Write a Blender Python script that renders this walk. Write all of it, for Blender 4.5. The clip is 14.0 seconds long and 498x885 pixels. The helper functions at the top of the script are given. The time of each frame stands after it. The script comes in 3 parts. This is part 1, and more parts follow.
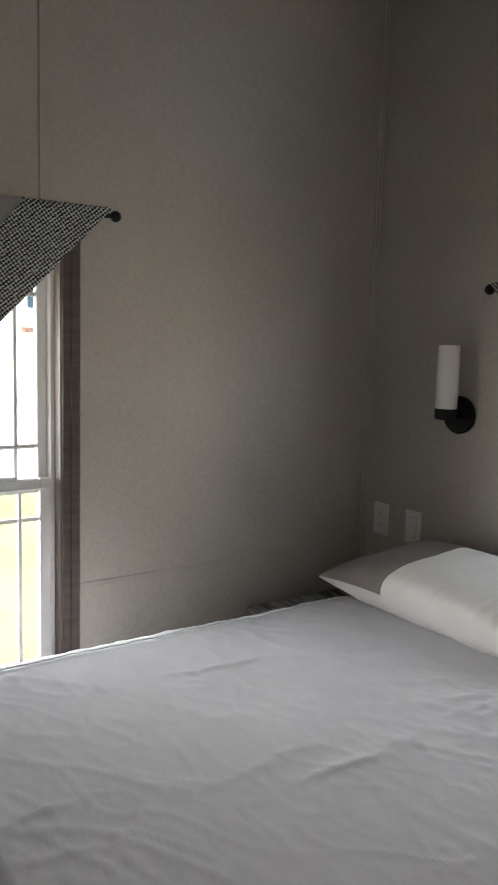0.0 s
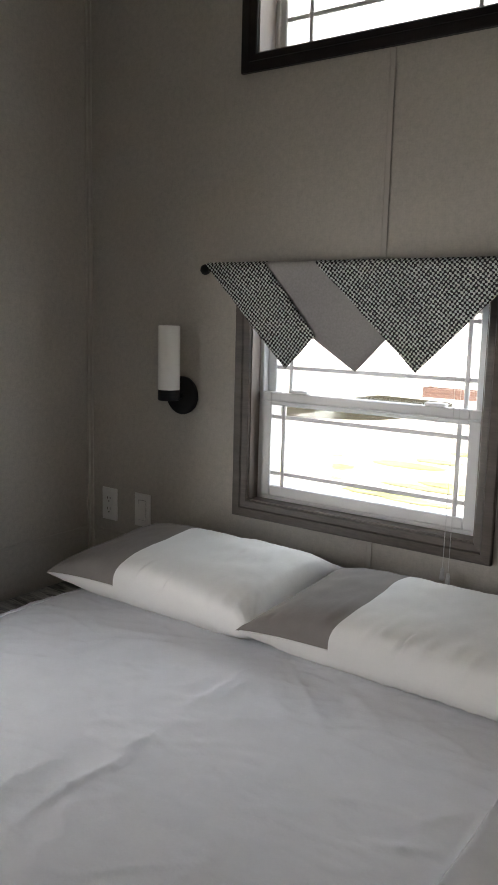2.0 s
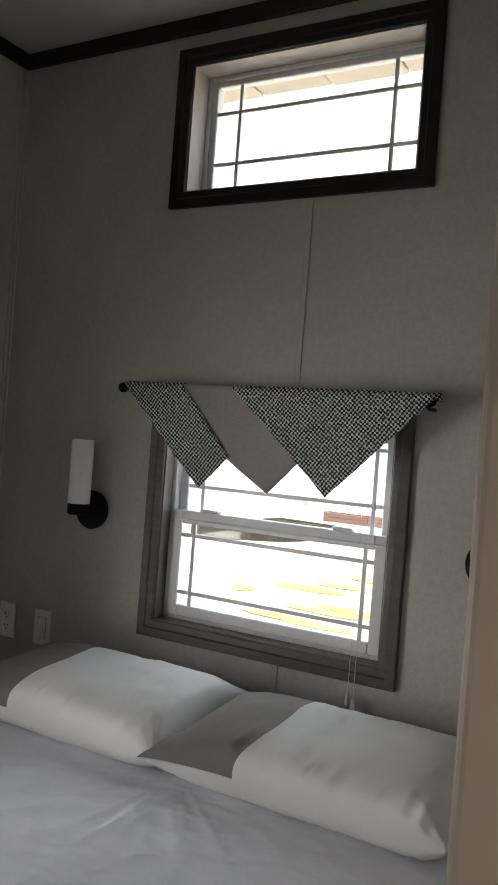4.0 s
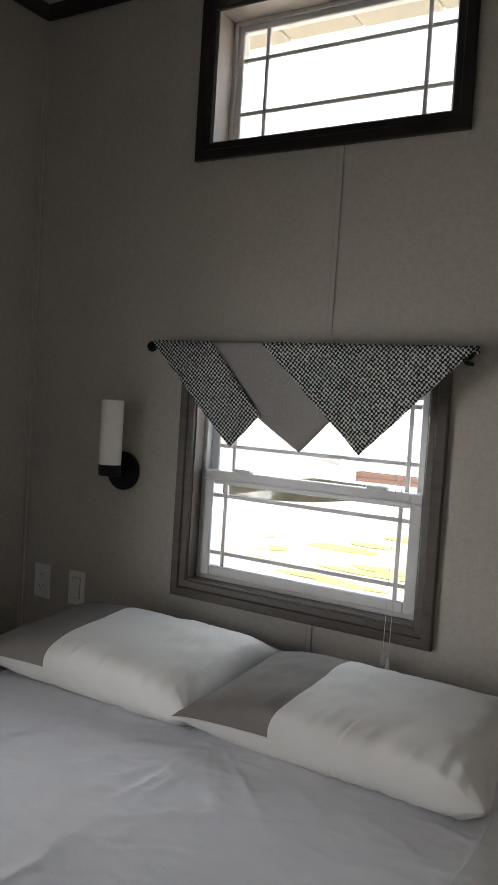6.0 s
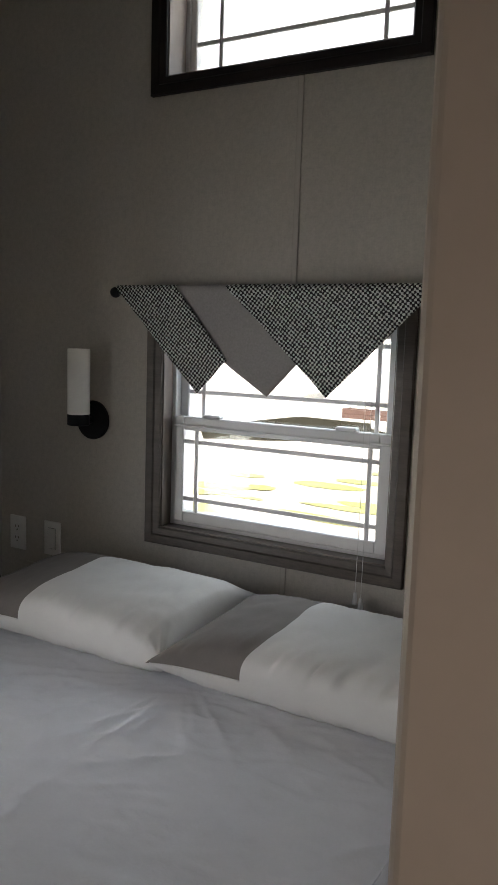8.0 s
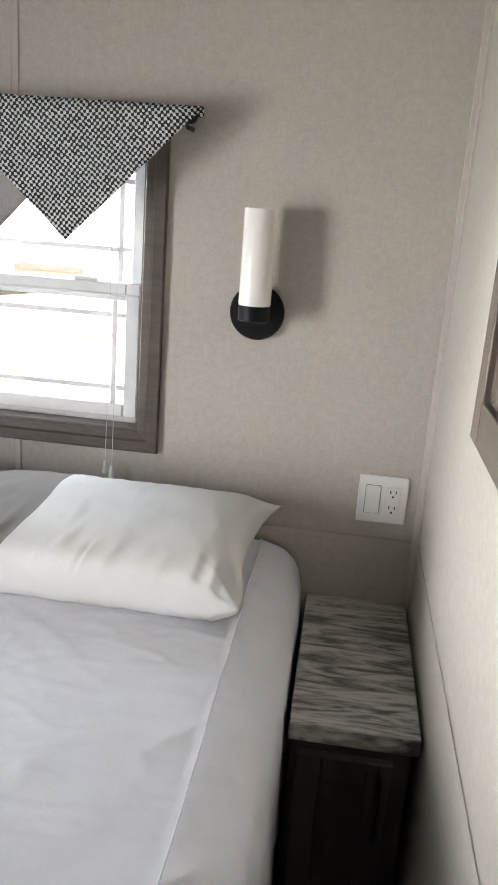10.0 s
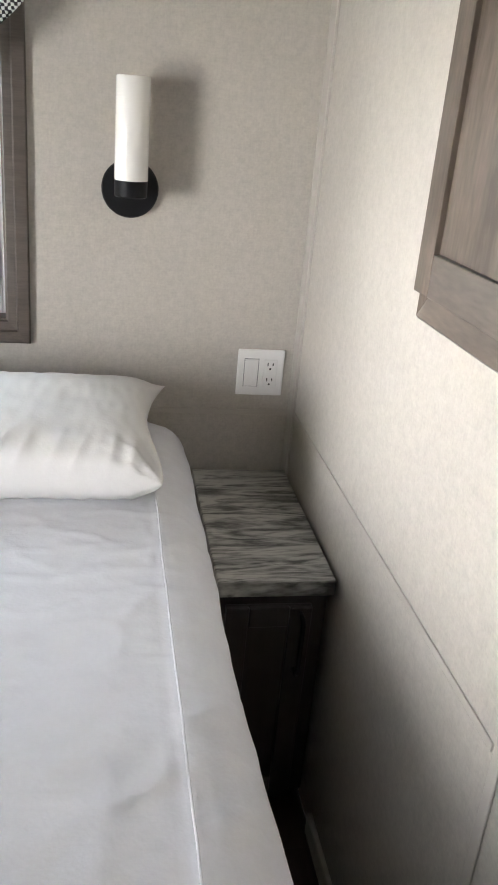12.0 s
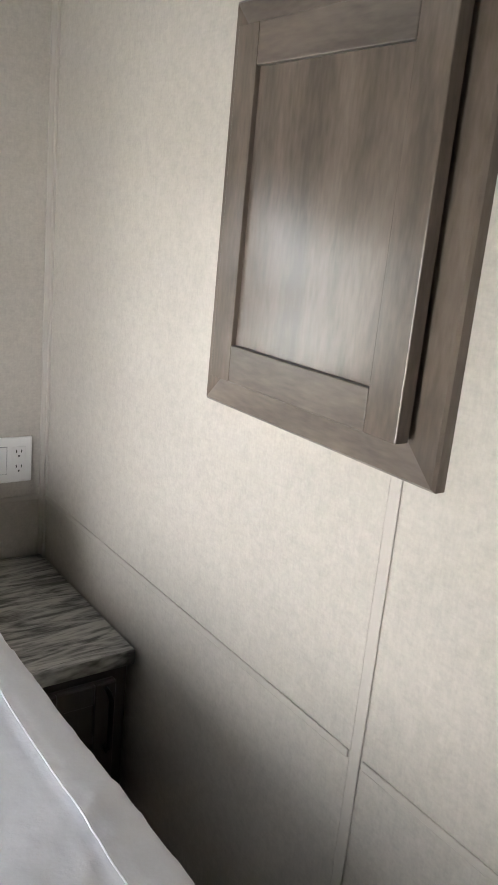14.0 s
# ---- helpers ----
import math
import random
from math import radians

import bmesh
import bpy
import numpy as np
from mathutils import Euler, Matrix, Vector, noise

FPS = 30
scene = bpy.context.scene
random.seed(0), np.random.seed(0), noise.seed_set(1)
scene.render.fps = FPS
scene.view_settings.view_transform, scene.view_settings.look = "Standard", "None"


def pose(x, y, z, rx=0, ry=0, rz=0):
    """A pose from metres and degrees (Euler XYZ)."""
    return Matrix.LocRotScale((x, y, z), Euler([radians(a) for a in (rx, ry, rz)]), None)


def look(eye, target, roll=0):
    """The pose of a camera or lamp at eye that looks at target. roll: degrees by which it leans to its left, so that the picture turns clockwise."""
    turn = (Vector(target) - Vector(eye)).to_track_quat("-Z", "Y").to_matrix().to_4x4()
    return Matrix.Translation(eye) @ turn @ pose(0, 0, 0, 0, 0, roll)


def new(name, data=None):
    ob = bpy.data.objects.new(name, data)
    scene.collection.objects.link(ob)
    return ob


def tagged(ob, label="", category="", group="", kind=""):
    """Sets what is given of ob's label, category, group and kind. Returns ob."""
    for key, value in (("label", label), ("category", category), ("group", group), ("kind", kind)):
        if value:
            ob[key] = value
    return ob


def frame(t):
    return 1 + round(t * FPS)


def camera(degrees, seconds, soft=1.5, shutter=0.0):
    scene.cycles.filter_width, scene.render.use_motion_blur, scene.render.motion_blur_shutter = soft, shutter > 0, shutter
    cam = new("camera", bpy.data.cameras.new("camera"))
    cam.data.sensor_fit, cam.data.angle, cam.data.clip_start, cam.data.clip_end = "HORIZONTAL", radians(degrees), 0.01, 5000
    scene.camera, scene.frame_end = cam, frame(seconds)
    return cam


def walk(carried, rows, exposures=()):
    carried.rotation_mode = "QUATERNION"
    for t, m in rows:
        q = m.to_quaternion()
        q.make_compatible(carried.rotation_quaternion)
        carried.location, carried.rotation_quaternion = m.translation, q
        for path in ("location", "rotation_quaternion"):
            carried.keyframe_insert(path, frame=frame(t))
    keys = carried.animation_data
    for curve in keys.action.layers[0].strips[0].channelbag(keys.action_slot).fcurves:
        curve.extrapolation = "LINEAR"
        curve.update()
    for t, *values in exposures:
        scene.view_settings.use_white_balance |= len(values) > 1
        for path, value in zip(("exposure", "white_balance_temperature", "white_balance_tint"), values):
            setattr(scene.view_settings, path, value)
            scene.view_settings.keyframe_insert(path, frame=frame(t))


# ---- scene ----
cam = camera(34.5, 14.0, shutter=0.15)
PATH = [
    (0, (2.142, -2.02, 1.527), (0.517, -0.885, 1.26), 1.7),
    (0.2, (2.122, -1.993, 1.55), (0.567, -0.762, 1.293), 1.2),
    (0.5, (2.092, -1.952, 1.579), (0.629, -0.61, 1.333), 0.4),
    (1, (2.098, -1.962, 1.557), (0.775, -0.48, 1.327), 0.3),
    (1.5, (2.102, -1.97, 1.552), (0.864, -0.423, 1.276), 1.1),
    (2, (2.092, -1.954, 1.55), (0.941, -0.349, 1.236), 1.4),
    (2.5, (2.075, -1.977, 1.553), (1.024, -0.297, 1.284), 2.1),
    (3, (2.077, -1.994, 1.557), (1.098, -0.259, 1.463), 3.4),
    (3.2, (2.087, -2.0, 1.545), (1.117, -0.251, 1.533), 4.3),
    (5.3, (2.071, -1.969, 1.563), (1.058, -0.251, 1.543), 5.0),
    (5.5, (2.069, -1.979, 1.558), (1.031, -0.27, 1.519), 4.7),
    (6, (2.066, -1.957, 1.543), (1.034, -0.253, 1.434), 3.6),
    (6.5, (2.063, -1.959, 1.552), (1.11, -0.211, 1.391), 3.1),
    (7, (2.065, -1.951, 1.55), (1.149, -0.184, 1.351), 3.0),
    (7.5, (2.079, -1.937, 1.553), (1.103, -0.208, 1.317), 2.6),
    (8, (2.099, -1.911, 1.558), (1.103, -0.195, 1.301), 1.8),
    (8.5, (1.997, -1.862, 1.526), (1.234, -0.034, 1.25), 2.6),
    (9, (1.901, -1.83, 1.511), (1.439, 0.092, 1.209), 3.0),
    (9.2, (1.888, -1.818, 1.544), (1.508, 0.115, 1.196), 3.2),
    (11.3, (1.791, -1.76, 1.438), (1.841, 0.074, 0.641), 4.4),
    (11.5, (1.733, -1.781, 1.442), (1.874, 0.041, 0.629), 4.2),
    (12, (1.622, -1.829, 1.458), (1.98, -0.011, 0.705), 5.2),
    (12.5, (1.617, -1.808, 1.458), (2.056, 0.022, 0.781), 6.0),
    (13, (1.584, -1.778, 1.456), (2.185, 0.024, 0.828), 5.7),
    (13.5, (1.477, -1.782, 1.468), (2.414, -0.114, 0.884), 5.0),
    (13.8, (1.389, -1.805, 1.486), (2.482, -0.227, 0.926), 5.5),
    (14, (1.353, -1.824, 1.492), (2.505, -0.276, 0.965), 5.6),
]
EXPOSURES = [(t, stops, kelvin, 13) for t, stops, kelvin in ((0, 1.62, 6480), (0.5, 2.1, 6500), (1, 2.15, 6500), (1.5, 1.9, 6450), (2, 1.72, 6420), (2.5, 1.45, 6400), (3, 1.27, 6350), (5.3, 1.30, 6350), (7, 1.3, 6350), (8, 1.08, 6350), (8.5, 1.30, 6350), (9.2, 2.3, 6300), (11.3, 2.85, 6220), (12.5, 2.88, 6220), (14, 2.55, 6220))]
walk(cam, [(t, look(eye, target, roll)) for t, eye, target, roll in PATH], EXPOSURES)

# ---- world, sun, large lights ----
world = bpy.data.worlds.new("sky")
world.use_nodes = True
scene.world = world
wn = world.node_tree.nodes
sky = wn.new("ShaderNodeTexSky")
sky.sky_type, sky.sun_disc = "NISHITA", False
sky.sun_elevation, sky.sun_rotation = radians(47), radians(137)
sky.dust_density, sky.ozone_density = 6.0, 0.3
wn["Background"].inputs["Strength"].default_value = 0.15
world.node_tree.links.new(sky.outputs[0], wn["Background"].inputs["Color"])

sun = new("sun", bpy.data.lights.new("sun", "SUN"))
sun.data.energy, sun.data.angle, sun.data.color = 5.0, radians(0.5), (1.0, 0.95, 0.88)
sun.matrix_world = look((6.0, -6.5, 9.5), (0, 0, 0))


def window_light(name, eye, target, sx, sz, watts, colour, spread=180):
    """Area lamp standing in for light through a window, in its opening or outside it."""
    lamp = bpy.data.lights.new(name, "AREA")
    lamp.shape, lamp.size, lamp.size_y, lamp.energy, lamp.color = "RECTANGLE", sx, sz, watts, colour
    lamp.spread = radians(spread)
    ob = new(name, lamp)
    ob.matrix_world = look(eye, target)
    return ob


SKYCOL = (0.76, 0.88, 1.0)
window_light("window_light_north", (1.05, 0.14, 1.30), (1.05, -1, 1.0), 0.62, 0.58, 0.78, SKYCOL)
window_light("window_light_transom", (1.06, 0.14, 2.46), (1.06, -1, 2.0), 0.62, 0.30, 0.28, SKYCOL)
window_light("window_light_west", (-0.25, -1.52, 1.05), (1, -0.66, 1.0), 0.62, 1.0, 2.35, (1.0, 0.985, 0.96), 80)
# added lamp low outside the tall window, in place of sunlit ground bounce
window_light("window_light_west_ground", (-1.6, -1.87, 0.64), (2.08, -0.90, 1.22), 0.20, 0.24, 1.15, (1.0, 0.97, 0.91), 50)
# added hall lamps: a narrow warm beam for the west wall glow, and fill
window_light("window_light_hall", (3.52, -2.3, 1.36), (0, -0.62, 1.42), 0.30, 0.45, 0.11, (1.0, 0.87, 0.70), 24)
window_light("window_light_hall_sky", (3.52, -2.3, 1.5), (1.5, -1.8, 1.4), 0.45, 0.65, 0.09, (1.0, 0.90, 0.80), 130)


# ---- materials ----
def material(name, base, rough=0.6, dark=0.75, scale=30.0, fine=0.0, bump=0.0, stretch=(1, 1, 1), metal=0.0, spec=0.5, island=0.0, lo=0.3, hi=0.7, distort=0.0):
    """A surface with blotches at one scale, grain at a finer one, and relief."""
    m = bpy.data.materials.new(name)
    m.use_nodes = True
    n, l = m.node_tree.nodes, m.node_tree.links
    p = n["Principled BSDF"]
    p.inputs["Roughness"].default_value, p.inputs["Metallic"].default_value = rough, metal
    p.inputs["Specular IOR Level"].default_value = spec
    tc, mp = n.new("ShaderNodeTexCoord"), n.new("ShaderNodeMapping")
    mp.inputs["Scale"].default_value = stretch
    l.new(tc.outputs["Object"], mp.inputs["Vector"])
    big, small = n.new("ShaderNodeTexNoise"), n.new("ShaderNodeTexNoise")
    for t, sc, d in ((big, scale, 3.0), (small, scale * 9, 2.0)):
        t.inputs["Scale"].default_value, t.inputs["Detail"].default_value = sc, d
        l.new(mp.outputs[0], t.inputs["Vector"])
    big.inputs["Distortion"].default_value = distort
    both = n.new("ShaderNodeMath")
    both.operation = "MULTIPLY_ADD"
    both.inputs[1].default_value = fine
    l.new(small.outputs[0], both.inputs[0])
    l.new(big.outputs[0], both.inputs[2])
    ramp = n.new("ShaderNodeValToRGB")
    ramp.color_ramp.elements[0].position, ramp.color_ramp.elements[1].position = lo * (1 + fine), hi * (1 + fine)
    ramp.color_ramp.elements[0].color = (*[c * dark for c in base], 1)
    ramp.color_ramp.elements[1].color = (*base, 1)
    l.new(both.outputs[0], ramp.inputs[0])
    colour = ramp.outputs[0]
    if island:
        info, mix = n.new("ShaderNodeObjectInfo"), n.new("ShaderNodeHueSaturation")
        mul = n.new("ShaderNodeMath")
        mul.operation = "MULTIPLY_ADD"
        mul.inputs[1].default_value, mul.inputs[2].default_value = island, 1 - island / 2
        l.new(info.outputs["Random"], mul.inputs[0])
        l.new(mul.outputs[0], mix.inputs["Value"])
        l.new(colour, mix.inputs["Color"])
        colour = mix.outputs[0]
    l.new(colour, p.inputs["Base Color"])
    if bump:
        b = n.new("ShaderNodeBump")
        b.inputs["Strength"].default_value, b.inputs["Distance"].default_value = bump, 0.002
        l.new(both.outputs[0], b.inputs["Height"])
        l.new(b.outputs[0], p.inputs["Normal"])
    return m


def linen_wall(name, base):
    """Printed linen-weave wall vinyl: crossed threads and faint blotches."""
    m = bpy.data.materials.new(name)
    m.use_nodes = True
    n, l = m.node_tree.nodes, m.node_tree.links
    p = n["Principled BSDF"]
    p.inputs["Roughness"].default_value = 0.42
    p.inputs["Specular IOR Level"].default_value = 0.4
    tc = n.new("ShaderNodeTexCoord")
    total = None
    for stretch, scale, weight in (((40, 40, 300), 1.0, 0.2), ((300, 300, 40), 1.0, 0.2), ((1, 1, 1), 60.0, 0.45), ((1, 1, 1), 170.0, 0.4), ((1, 1, 1), 5.0, 0.25)):
        mp, t, k = n.new("ShaderNodeMapping"), n.new("ShaderNodeTexNoise"), n.new("ShaderNodeMath")
        mp.inputs["Scale"].default_value = stretch
        t.inputs["Scale"].default_value, t.inputs["Detail"].default_value = scale, 2.0
        l.new(tc.outputs["Object"], mp.inputs["Vector"])
        l.new(mp.outputs[0], t.inputs["Vector"])
        k.operation = "MULTIPLY_ADD"
        k.inputs[1].default_value = weight
        l.new(t.outputs[0], k.inputs[0])
        if total:
            l.new(total, k.inputs[2])
        else:
            k.inputs[2].default_value = 0.0
        total = k.outputs[0]
    ramp = n.new("ShaderNodeValToRGB")
    ramp.color_ramp.elements[0].position, ramp.color_ramp.elements[1].position = 0.52, 0.92
    ramp.color_ramp.elements[0].color = (*[c * 0.86 for c in base], 1)
    ramp.color_ramp.elements[1].color = (*[min(1, c * 1.1) for c in base], 1)
    l.new(total, ramp.inputs[0])
    l.new(ramp.outputs[0], p.inputs["Base Color"])
    b = n.new("ShaderNodeBump")
    b.inputs["Strength"].default_value, b.inputs["Distance"].default_value = 0.15, 0.001
    l.new(total, b.inputs["Height"])
    l.new(b.outputs[0], p.inputs["Normal"])
    return m


def woven(name, light, dark, size, across="X"):
    """Coarse basket weave of pale yarn on black."""
    m = bpy.data.materials.new(name)
    m.use_nodes = True
    n, l = m.node_tree.nodes, m.node_tree.links
    p = n["Principled BSDF"]
    p.inputs["Roughness"].default_value = 0.9
    tc, mp, warp, add = n.new("ShaderNodeTexCoord"), n.new("ShaderNodeMapping"), n.new("ShaderNodeTexNoise"), n.new("ShaderNodeVectorMath")
    warp.inputs["Scale"].default_value = 90.0
    add.operation = "MULTIPLY_ADD"
    add.inputs[1].default_value = (0.004, 0.004, 0.004)
    l.new(tc.outputs["Object"], warp.inputs["Vector"])
    l.new(warp.outputs["Color"], add.inputs[0])
    l.new(tc.outputs["Object"], add.inputs[2])
    mp.inputs["Rotation"].default_value = (0, radians(7), 0) if across == "X" else (radians(7), 0, 0)
    l.new(add.outputs[0], mp.inputs["Vector"])
    sep = n.new("ShaderNodeSeparateXYZ")
    l.new(mp.outputs[0], sep.inputs[0])
    waves = []
    for axis in (across, "Z"):
        a, s = n.new("ShaderNodeMath"), n.new("ShaderNodeMath")
        a.operation, s.operation = "MULTIPLY", "SINE"
        a.inputs[1].default_value = 2 * math.pi / size
        l.new(sep.outputs[axis], a.inputs[0])
        l.new(a.outputs[0], s.inputs[0])
        waves.append(s.outputs[0])
    k, noisy, grain = n.new("ShaderNodeMath"), n.new("ShaderNodeMath"), n.new("ShaderNodeTexNoise")
    k.operation, noisy.operation = "MULTIPLY", "MULTIPLY_ADD"
    l.new(waves[0], k.inputs[0])
    l.new(waves[1], k.inputs[1])
    grain.inputs["Scale"].default_value = 160.0
    l.new(tc.outputs["Object"], grain.inputs["Vector"])
    noisy.inputs[1].default_value = 1.5
    l.new(grain.outputs[0], noisy.inputs[0])
    l.new(k.outputs[0], noisy.inputs[2])
    ramp = n.new("ShaderNodeValToRGB")
    ramp.color_ramp.elements[0].position, ramp.color_ramp.elements[1].position = 0.72, 0.95
    ramp.color_ramp.elements[0].color, ramp.color_ramp.elements[1].color = (*dark, 1), (*light, 1)
    l.new(noisy.outputs[0], ramp.inputs[0])
    l.new(ramp.outputs[0], p.inputs["Base Color"])
    b = n.new("ShaderNodeBump")
    b.inputs["Strength"].default_value, b.inputs["Distance"].default_value = 0.6, 0.002
    l.new(noisy.outputs[0], b.inputs["Height"])
    l.new(b.outputs[0], p.inputs["Normal"])
    return m


def pane_glass():
    m = bpy.data.materials.new("window_glass")
    m.use_nodes = True
    n, l = m.node_tree.nodes, m.node_tree.links
    n.remove(n["Principled BSDF"])
    clear, shine, mix = n.new("ShaderNodeBsdfTransparent"), n.new("ShaderNodeBsdfGlossy"), n.new("ShaderNodeMixShader")
    clear.inputs[0].default_value = (0.96, 0.98, 0.97, 1)
    shine.inputs["Roughness"].default_value = 0.02
    mix.inputs[0].default_value = 0.05
    l.new(clear.outputs[0], mix.inputs[1])
    l.new(shine.outputs[0], mix.inputs[2])
    l.new(mix.outputs[0], n["Material Output"].inputs[0])
    return m


WALL = linen_wall("linen_wall_vinyl", (0.462, 0.430, 0.383))
BEAD = material("wall_bead", (0.48, 0.446, 0.40), 0.45, 0.9, 12)
CEIL = material("ceiling_white", (0.52, 0.51, 0.485), 0.8, 0.93, 60, 0.5, 0.2)
TRIM = material("grey_brown_wood", (0.105, 0.084, 0.069), 0.45, 0.55, 5, 0.5, 0.15, (1, 1, 9))
# darker version of the trim wood, for crown boards and transom casing
DARKTRIM = material("trim_wood_darker", (0.020, 0.0145, 0.0135), 0.45, 0.6, 5, 0.5, 0.1, (6, 6, 9), spec=0.3)
TRIMH = material("grey_brown_wood_level", (0.105, 0.084, 0.069), 0.45, 0.55, 5, 0.5, 0.15, (9, 9, 40))
CAB = material("stained_maple", (0.152, 0.122, 0.098), 0.22, 0.56, 5, 0.4, 0.08, (3.2, 3.2, 0.7), lo=0.36, hi=0.64)
CABH = material("stained_maple_rail", (0.152, 0.122, 0.098), 0.34, 0.50, 5, 0.5, 0.10, (3, 0.7, 3.5), lo=0.36, hi=0.64)
DARKWOOD = material("dark_cabinet_wood", (0.044, 0.036, 0.032), 0.4, 0.6, 5, 0.5, 0.1, (9, 9, 1.2))
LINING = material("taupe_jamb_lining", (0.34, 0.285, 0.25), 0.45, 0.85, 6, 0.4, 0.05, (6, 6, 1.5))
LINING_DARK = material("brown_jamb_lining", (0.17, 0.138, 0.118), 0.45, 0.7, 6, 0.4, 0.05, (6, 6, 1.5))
VINYL = material("white_window_vinyl", (0.80, 0.80, 0.80), 0.35, 0.95, 20)
GLASS = pane_glass()
BLACK = material("black_metal", (0.007, 0.007, 0.008), 0.5, 0.7, 40, 0.3, spec=0.18)
OPAL = material("opal_glass", (0.82, 0.80, 0.76), 0.25, 0.97, 15)
PLATE = material("white_plate_plastic", (0.80, 0.79, 0.77), 0.35, 0.96, 40)
SLOT = material("socket_slot", (0.02, 0.02, 0.02), 0.6)
SHEET = material("white_bedspread_cotton", (0.775, 0.782, 0.828), 0.85, 0.94, 18, 0.5, 0.35)
PILLOW = material("ivory_pillow_cotton", (0.70, 0.688, 0.668), 0.85, 0.95, 14, 0.5, 0.25)
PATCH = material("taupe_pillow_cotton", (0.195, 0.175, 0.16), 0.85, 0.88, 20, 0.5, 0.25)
STONE = material("grey_streaked_laminate", (0.50, 0.49, 0.45), 0.35, 0.16, 2.7, 0.32, 0.0, (1.5, 8, 4), lo=0.39, hi=0.58, distort=1.9)
WEAVE = woven("black_white_weave", (0.62, 0.63, 0.62), (0.012, 0.012, 0.014), 0.0122)
WEAVE_SIDE = woven("black_white_weave_side", (0.62, 0.63, 0.62), (0.012, 0.012, 0.014), 0.0122, "Y")
PLAIN = material("grey_plain_weave", (0.36, 0.345, 0.34), 0.9, 0.8, 160, 0.5, 0.4)
PLANK = material("dark_floor_plank", (0.085, 0.062, 0.045), 0.45, 0.55, 4, 0.5, 0.1, (9, 1, 1), island=0.5)
CORD = material("clear_cord", (0.75, 0.75, 0.74), 0.3)
GROUND = material("pale_gravel", (0.62, 0.58, 0.50), 0.95, 0.8, 1.2, 0.5, 0.3, spec=0.0)
GRASS = material("dry_grass", (0.40, 0.41, 0.15), 0.95, 0.6, 1.5, 0.6, 0.4, spec=0.0)
SIDING = material("white_siding", (0.78, 0.78, 0.76), 0.6, 0.95, 8)
ROOF = material("grey_shingle", (0.22, 0.21, 0.20), 0.9, 0.7, 14, 0.5, 0.4)
SOFFIT = material("pale_tan_soffit", (0.60, 0.54, 0.45), 0.7, 0.85, 14, 0.3)
REDWOOD = material("red_brown_paint", (0.13, 0.075, 0.06), 0.5, 0.7, 10, 0.4)
SHADEGROUND = material("olive_ground_shade", (0.036, 0.033, 0.024), 0.95, 0.8, 6, spec=0.0)
DARKGLASS = material("dark_pane", (0.05, 0.10, 0.16), 0.08, 0.8, 2)


# ---- mesh helpers ----
def part(name, bm, mat, parent=None, label="", smooth=False):
    """Links a bmesh as one mesh object, under a thing if one is given."""
    bmesh.ops.recalc_face_normals(bm, faces=bm.faces[:])
    me = bpy.data.meshes.new(name)
    bm.to_mesh(me)
    bm.free()
    me.materials.append(mat)
    if smooth:
        me.shade_smooth()
    ob = new(name, me)
    if parent:
        ob.parent = parent
        ob.matrix_parent_inverse = parent.matrix_world.inverted() if parent.type != "EMPTY" else Matrix.Translation(parent.location).inverted()
    if label:
        ob["label"] = label
    return ob


def thing(name, at, label, category, group="", kind=""):
    """An Empty at the base of a thing that parents its parts."""
    ob = new(name)
    ob.location = at
    ob.empty_display_size = 0.05
    return tagged(ob, label, category, group, kind)


def box(bm, lo, hi, bevel=0.0, seg=2):
    made = bmesh.ops.create_cube(bm, size=1, matrix=Matrix.Translation([(a + b) / 2 for a, b in zip(lo, hi)]) @ Matrix.Diagonal([abs(b - a) for a, b in zip(lo, hi)] + [1]))
    if bevel:
        edges = list({e for v in made["verts"] for e in v.link_edges})
        bmesh.ops.bevel(bm, geom=edges, offset=bevel, segments=seg, affect="EDGES", profile=0.5)
    return bm


def boxed(lo, hi, bevel=0.0, seg=2):
    return box(bmesh.new(), lo, hi, bevel, seg)


def lathe(bm, profile, m=Matrix(), n=28):
    """Turns (radius, height) pairs about the local z axis."""
    rings = []
    for r, h in profile:
        rings.append([bm.verts.new(m @ Vector((r * math.cos(2 * math.pi * i / n), r * math.sin(2 * math.pi * i / n), h))) for i in range(n)] if r > 1e-6 else [bm.verts.new(m @ Vector((0, 0, h)))])
    for a, b in zip(rings, rings[1:]):
        for i in range(n):
            quad = [a[i % len(a)], a[(i + 1) % len(a)], b[(i + 1) % len(b)], b[i % len(b)]]
            quad = list(dict.fromkeys(quad))
            if len(quad) > 2:
                bm.faces.new(quad)
    return bm


EAST = 2.088


def on(wall, u, d, w):
    """A place d metres in front of a wall's inner face, u along it, w up."""
    return {"north": Vector((u, -d, w)), "west": Vector((d, u, w)), "east": Vector((EAST - d, u, w)), "south": Vector((u, -2.6 + d, w))}[wall]


def slab(wall, u0, u1, d0, d1, w0, w1, bevel=0.0, seg=2):
    a, b = on(wall, u0, d0, w0), on(wall, u1, d1, w1)
    return boxed([min(p, q) for p, q in zip(a, b)], [max(p, q) for p, q in zip(a, b)], bevel, seg)


